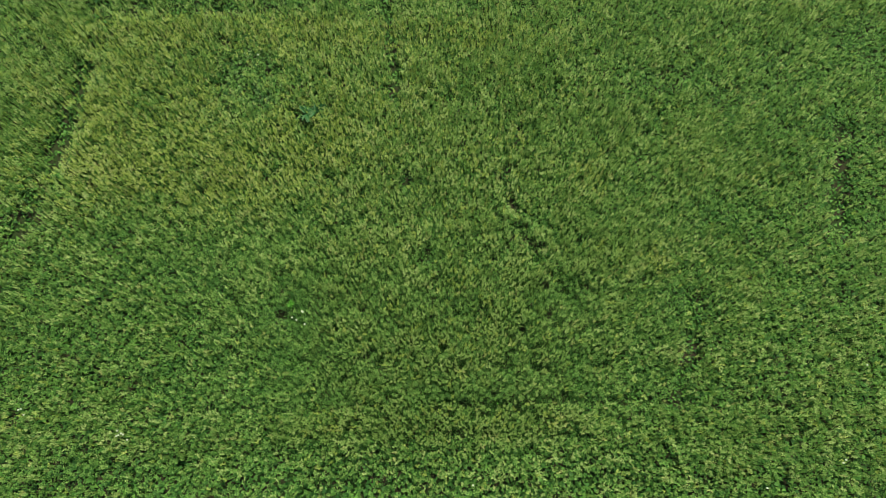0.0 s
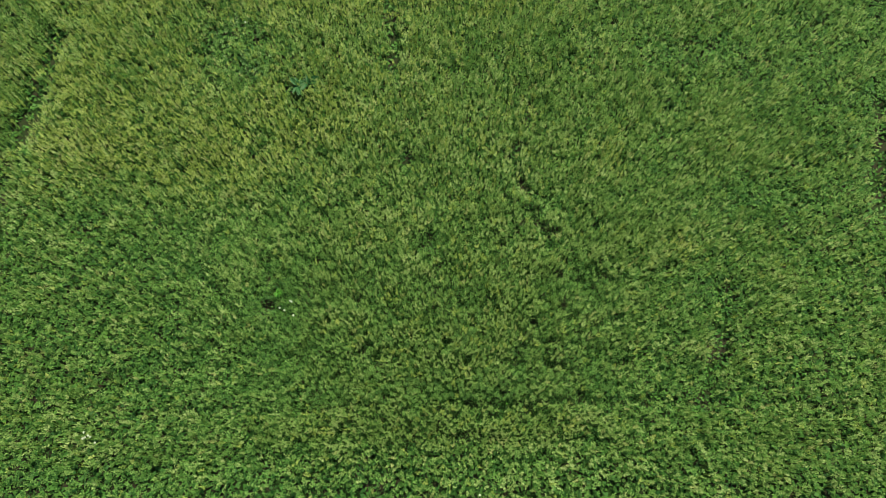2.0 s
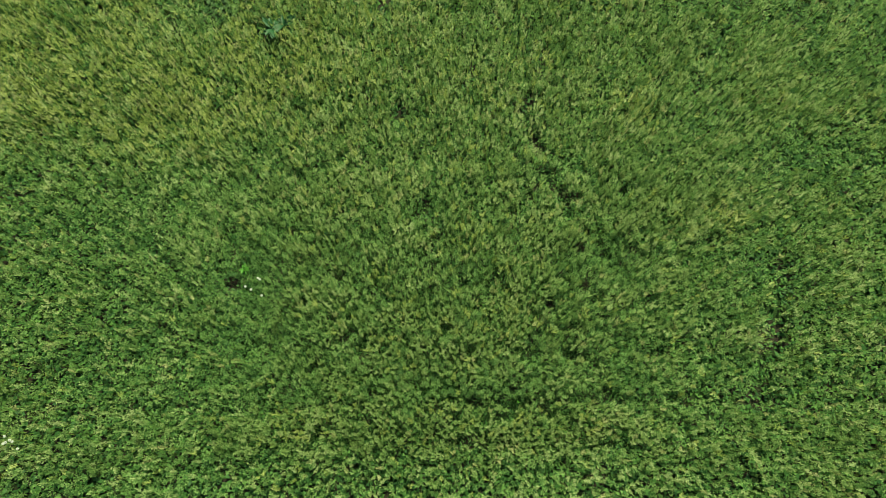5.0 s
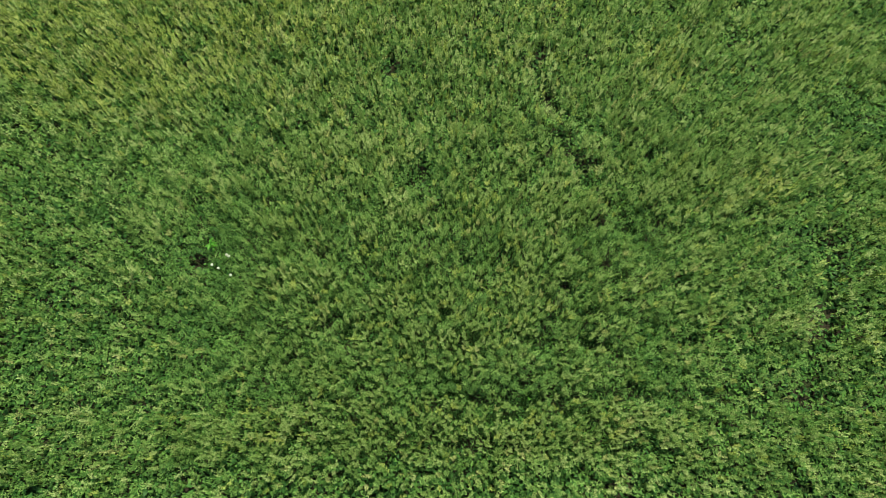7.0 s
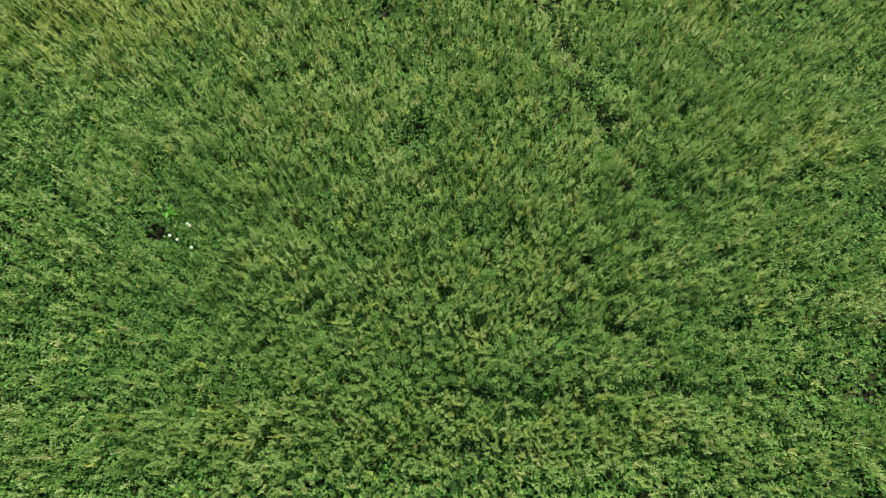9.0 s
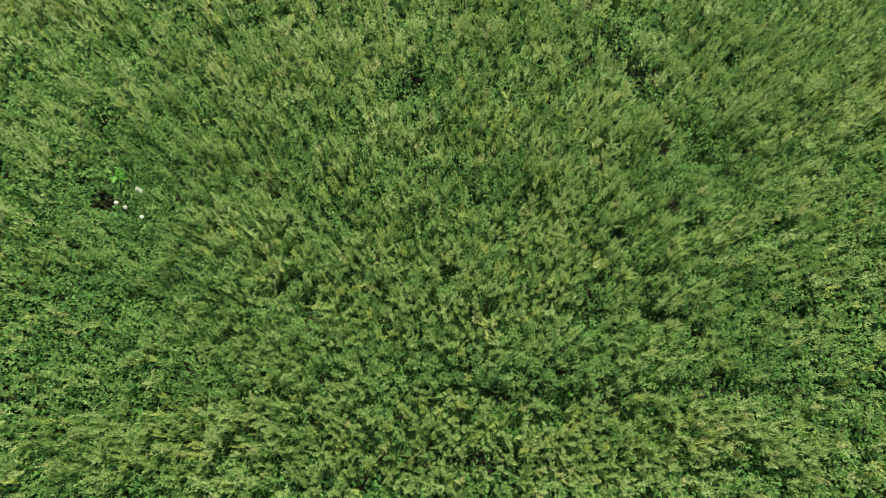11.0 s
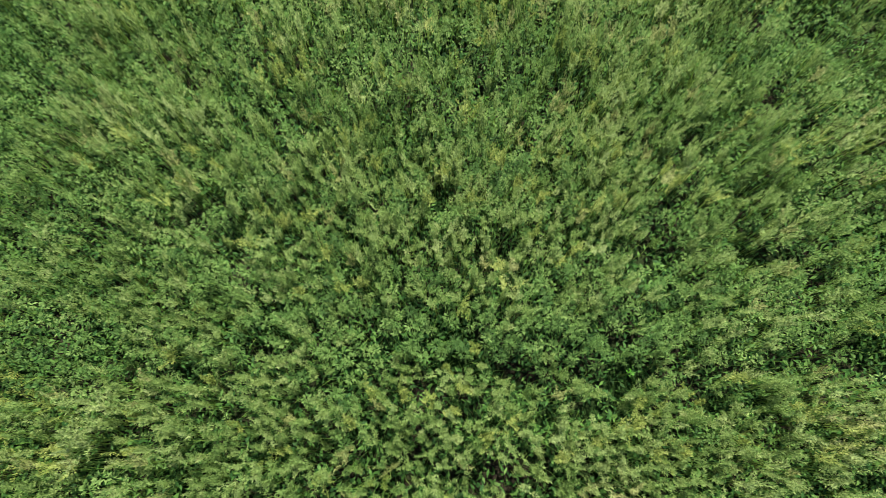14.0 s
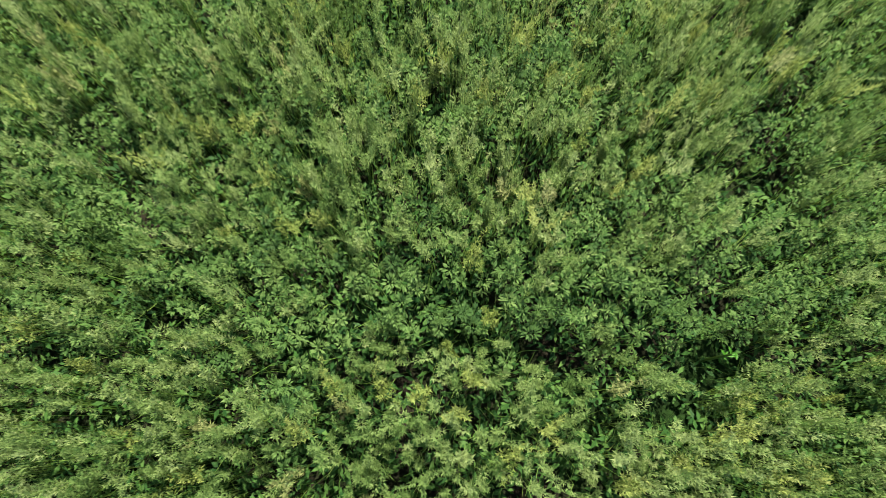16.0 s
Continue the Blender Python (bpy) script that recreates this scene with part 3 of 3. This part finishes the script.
def grass_kit(seed):
    """One grass tuft with blades, stalks and feathery heads, 0.4 m high."""
    r = np.random.default_rng(seed)
    thing = new("grass_tuft")
    for q in range(6):
        b = blades(single(r.normal(0, 0.02)), single(r.normal(0, 0.02)), single(-0.02), single(r.uniform(0.25, 0.4)), single(0.0032), r, 0.3)
        part("blade", mesh_from("blade", toned(b, r), MAT_TUFT), thing)
    for q in range(5):
        x, y, high = single(r.normal(0, 0.016)), single(r.normal(0, 0.016)), single(r.uniform(0.34, 0.43))
        stalk = part("stalk", mesh_from("stalk", toned(blades(x, y, single(-0.02), high * 0.97, single(0.0024), r, 0.04), r), MAT_STEM), thing)
        head = plumes(x, y, single(0), high, single(r.uniform(0.12, 0.22)), single(r.uniform(0.014, 0.028)), single(r.normal(0.5, 0.17)), 96, 0.0165, r, 0.14)
        axis = blades(x, y, high * 0.5, high * 0.5, single(0.003), r, 0.03)
        part("seed_head", mesh_from("seed_head", [head, (axis, np.full(len(axis), 0.5))], MAT_OLIVE if seed % 6 == 0 else MAT_SEED), stalk, "feathery pale green seed head")
    return tagged(thing, "pale yellow-green grass tuft with feathery seed heads", "grass", "grass tufts in the meadow")


def plant_out(kits, rows):
    for i, (x, y, z, h) in enumerate(rows):
        m = pose(x, y, z, 0, 0, rng.uniform(0, 360)) @ Matrix.Diagonal((1, 1, 1, 1))
        kit = kits[i % len(kits)]
        kit.scale = (1, 1, h / 0.4)
        if i < len(kits):
            kit.matrix_basis = m @ Matrix.Diagonal((1, 1, h / 0.4, 1))
        else:
            copy_thing(kit, m)


plant_out([herb_kit(100 + i) for i in range(12)], single_herbs)
plant_out([grass_kit(200 + i) for i in range(12)], single_grass)


def dandelion_kit(seed, high=0.46):
    """A dandelion clock: hollow stalk, small core, a globe of fluff on fine rays."""
    r = np.random.default_rng(seed)
    thing = new("dandelion_clock")
    stalk = blades(single(0), single(0), single(-0.02), single(high), single(0.005), r, 0.05)
    turned = stalk[:, :, [1, 0, 2]]
    part("stalk", mesh_from("stalk", toned(np.concatenate([stalk, turned]), r), MAT_STEM), thing)
    top = stalk[1, 2]
    bm = bmesh.new()
    bmesh.ops.create_icosphere(bm, subdivisions=2, radius=0.007, matrix=Matrix.Translation(top.tolist()))
    core = bpy.data.meshes.new("seed_core")
    bm.to_mesh(core)
    bm.free()
    core.materials.append(MAT_CORE)
    part("seed_core", core, thing, "small brown seed core")
    n = 150
    i = np.arange(n) + 0.5
    e = np.arcsin(1 - 2 * i / n)
    a = np.pi * (1 + 5 ** 0.5) * i
    d = vec(a, e)
    rad = 0.0185 * r.uniform(0.93, 1.05, n)
    faces = []
    side = np.cross(d, np.array([0.31, 0.52, 0.79]))
    side /= np.linalg.norm(side, axis=1)[:, None]
    other = np.cross(d, side)
    tip = top + d * rad[:, None]
    for q in range(4):
        b = q * np.pi / 2 + 0.3
        v = side * np.cos(b) + other * np.sin(b)
        v2 = side * np.cos(b + 0.45) + other * np.sin(b + 0.45)
        faces.append(np.stack([tip - d * 0.002, tip + v * 0.0045 + d * 0.001, tip + v2 * 0.0045 + d * 0.001], 1))
    faces.append(np.stack([top + d * 0.006, tip + side * 0.0004, tip - side * 0.0004], 1))
    part("fluff_globe", mesh_from("fluff_globe", toned(np.concatenate(faces), r), MAT_FLUFF), thing, "white fluffy seed globe")
    return tagged(thing, "white dandelion clock on a green stalk in the clover", "dandelion", "dandelion clocks")


CLOCKS = [
    (-3.86, 1.91), (-3.62, 2.03), (-3.67, 2.00), (-3.76, 1.83), (-3.57, 1.72),
    (-7.33, -0.49), (-7.26, -0.57), (-7.2, -0.59), (-7.24, -0.62), (-7.32, -0.62), (-7.06, -0.7),
    (-9.5, -0.12), (-9.45, -0.09), (-9.35, -0.21), (-10.45, 1.86), (7.69, -1.21), (7.75, -1.15), (8.73, 0.75), (-5.4, 9.15), (0.12, -1.62), (6.0, -1.7),
]
clock_kits = [dandelion_kit(300 + i, 0.53 + 0.02 * i) for i in range(3)]
for i, (x, y) in enumerate(CLOCKS):
    m = pose(x, y, float(ground_height(single(x), single(y))[0]), 0, 0, 77 * i)
    if i < 3:
        clock_kits[i].matrix_basis = m
    else:
        copy_thing(clock_kits[i % 3], m)


def broadleaf_kit(seed, name, material, n, long, high, label, category, group):
    """A rosette of long broad leaves, each a leaf of its own."""
    r = np.random.default_rng(seed)
    thing = new(name)
    for q in range(n):
        a = q * 2.4 + r.normal(0, 0.2)
        rise = r.uniform(0.35, 1.0)
        L = long * r.uniform(0.7, 1.1)
        k = 6
        u = np.linspace(0, 1, k)
        out = L * u * np.cos(rise * (1 - 0.7 * u))
        up = L * 0.7 * np.sin(rise) * (u - 0.45 * u * u) + high * (0.5 + 0.5 * r.random())
        half = 0.5 * L * 0.34 * np.sin(np.pi * np.clip(u * 0.93 + 0.05, 0, 1)) ** 0.8
        c, s = math.cos(a), math.sin(a)
        rows = []
        for v in (-1, 0, 1):
            rows.append(np.stack([c * out - s * v * half, s * out + c * v * half, up + abs(v) * half * 0.35], -1))
        pts = np.concatenate(rows)
        quads = [(j * k + i, j * k + i + 1, (j + 1) * k + i + 1, (j + 1) * k + i) for j in range(2) for i in range(k - 1)]
        data = bpy.data.meshes.new("leaf")
        data.from_pydata(pts.tolist(), [], quads)
        data.materials.append(material)
        part("leaf", data, thing)
    stem = blades(single(0), single(0), single(-0.02), single(high + 0.03), single(0.012), r, 0.02)
    part("stem", mesh_from("stem", toned(np.concatenate([stem, stem[:, :, [1, 0, 2]]]), r), MAT_STEM), thing)
    return tagged(thing, label, category, group)


bright = broadleaf_kit(400, "broadleaf_weed", MAT_BRIGHT, 9, 0.034, 0.35, "bright green broad-leaved weed standing among the grass", "weed", "broad-leaved weeds")
dock = broadleaf_kit(401, "dock_plant", MAT_DOCK, 18, 0.3, 0.36, "dark green dock plant with long leaves", "dock", "dock plants")
tall_weed = broadleaf_kit(402, "broadleaf_weed", MAT_BRIGHT, 16, 0.1, 0.46, "tall bright green broad-leaved weed beside dandelion clocks", "weed", "broad-leaved weeds")
for kit, spots in ((tall_weed, [(-3.97, 2.25)]), (bright, [(0.68, 0.03), (-0.2, 1.95), (1.75, 2.2)]), (dock, [(-4.0, 7.37), (-3.78, 7.46)])):
    for i, (x, y) in enumerate(spots):
        m = pose(x, y, float(ground_height(single(x), single(y))[0]), 0, 0, 110 * i)
        if i == 0:
            kit.matrix_basis = m
        else:
            copy_thing(kit, m)
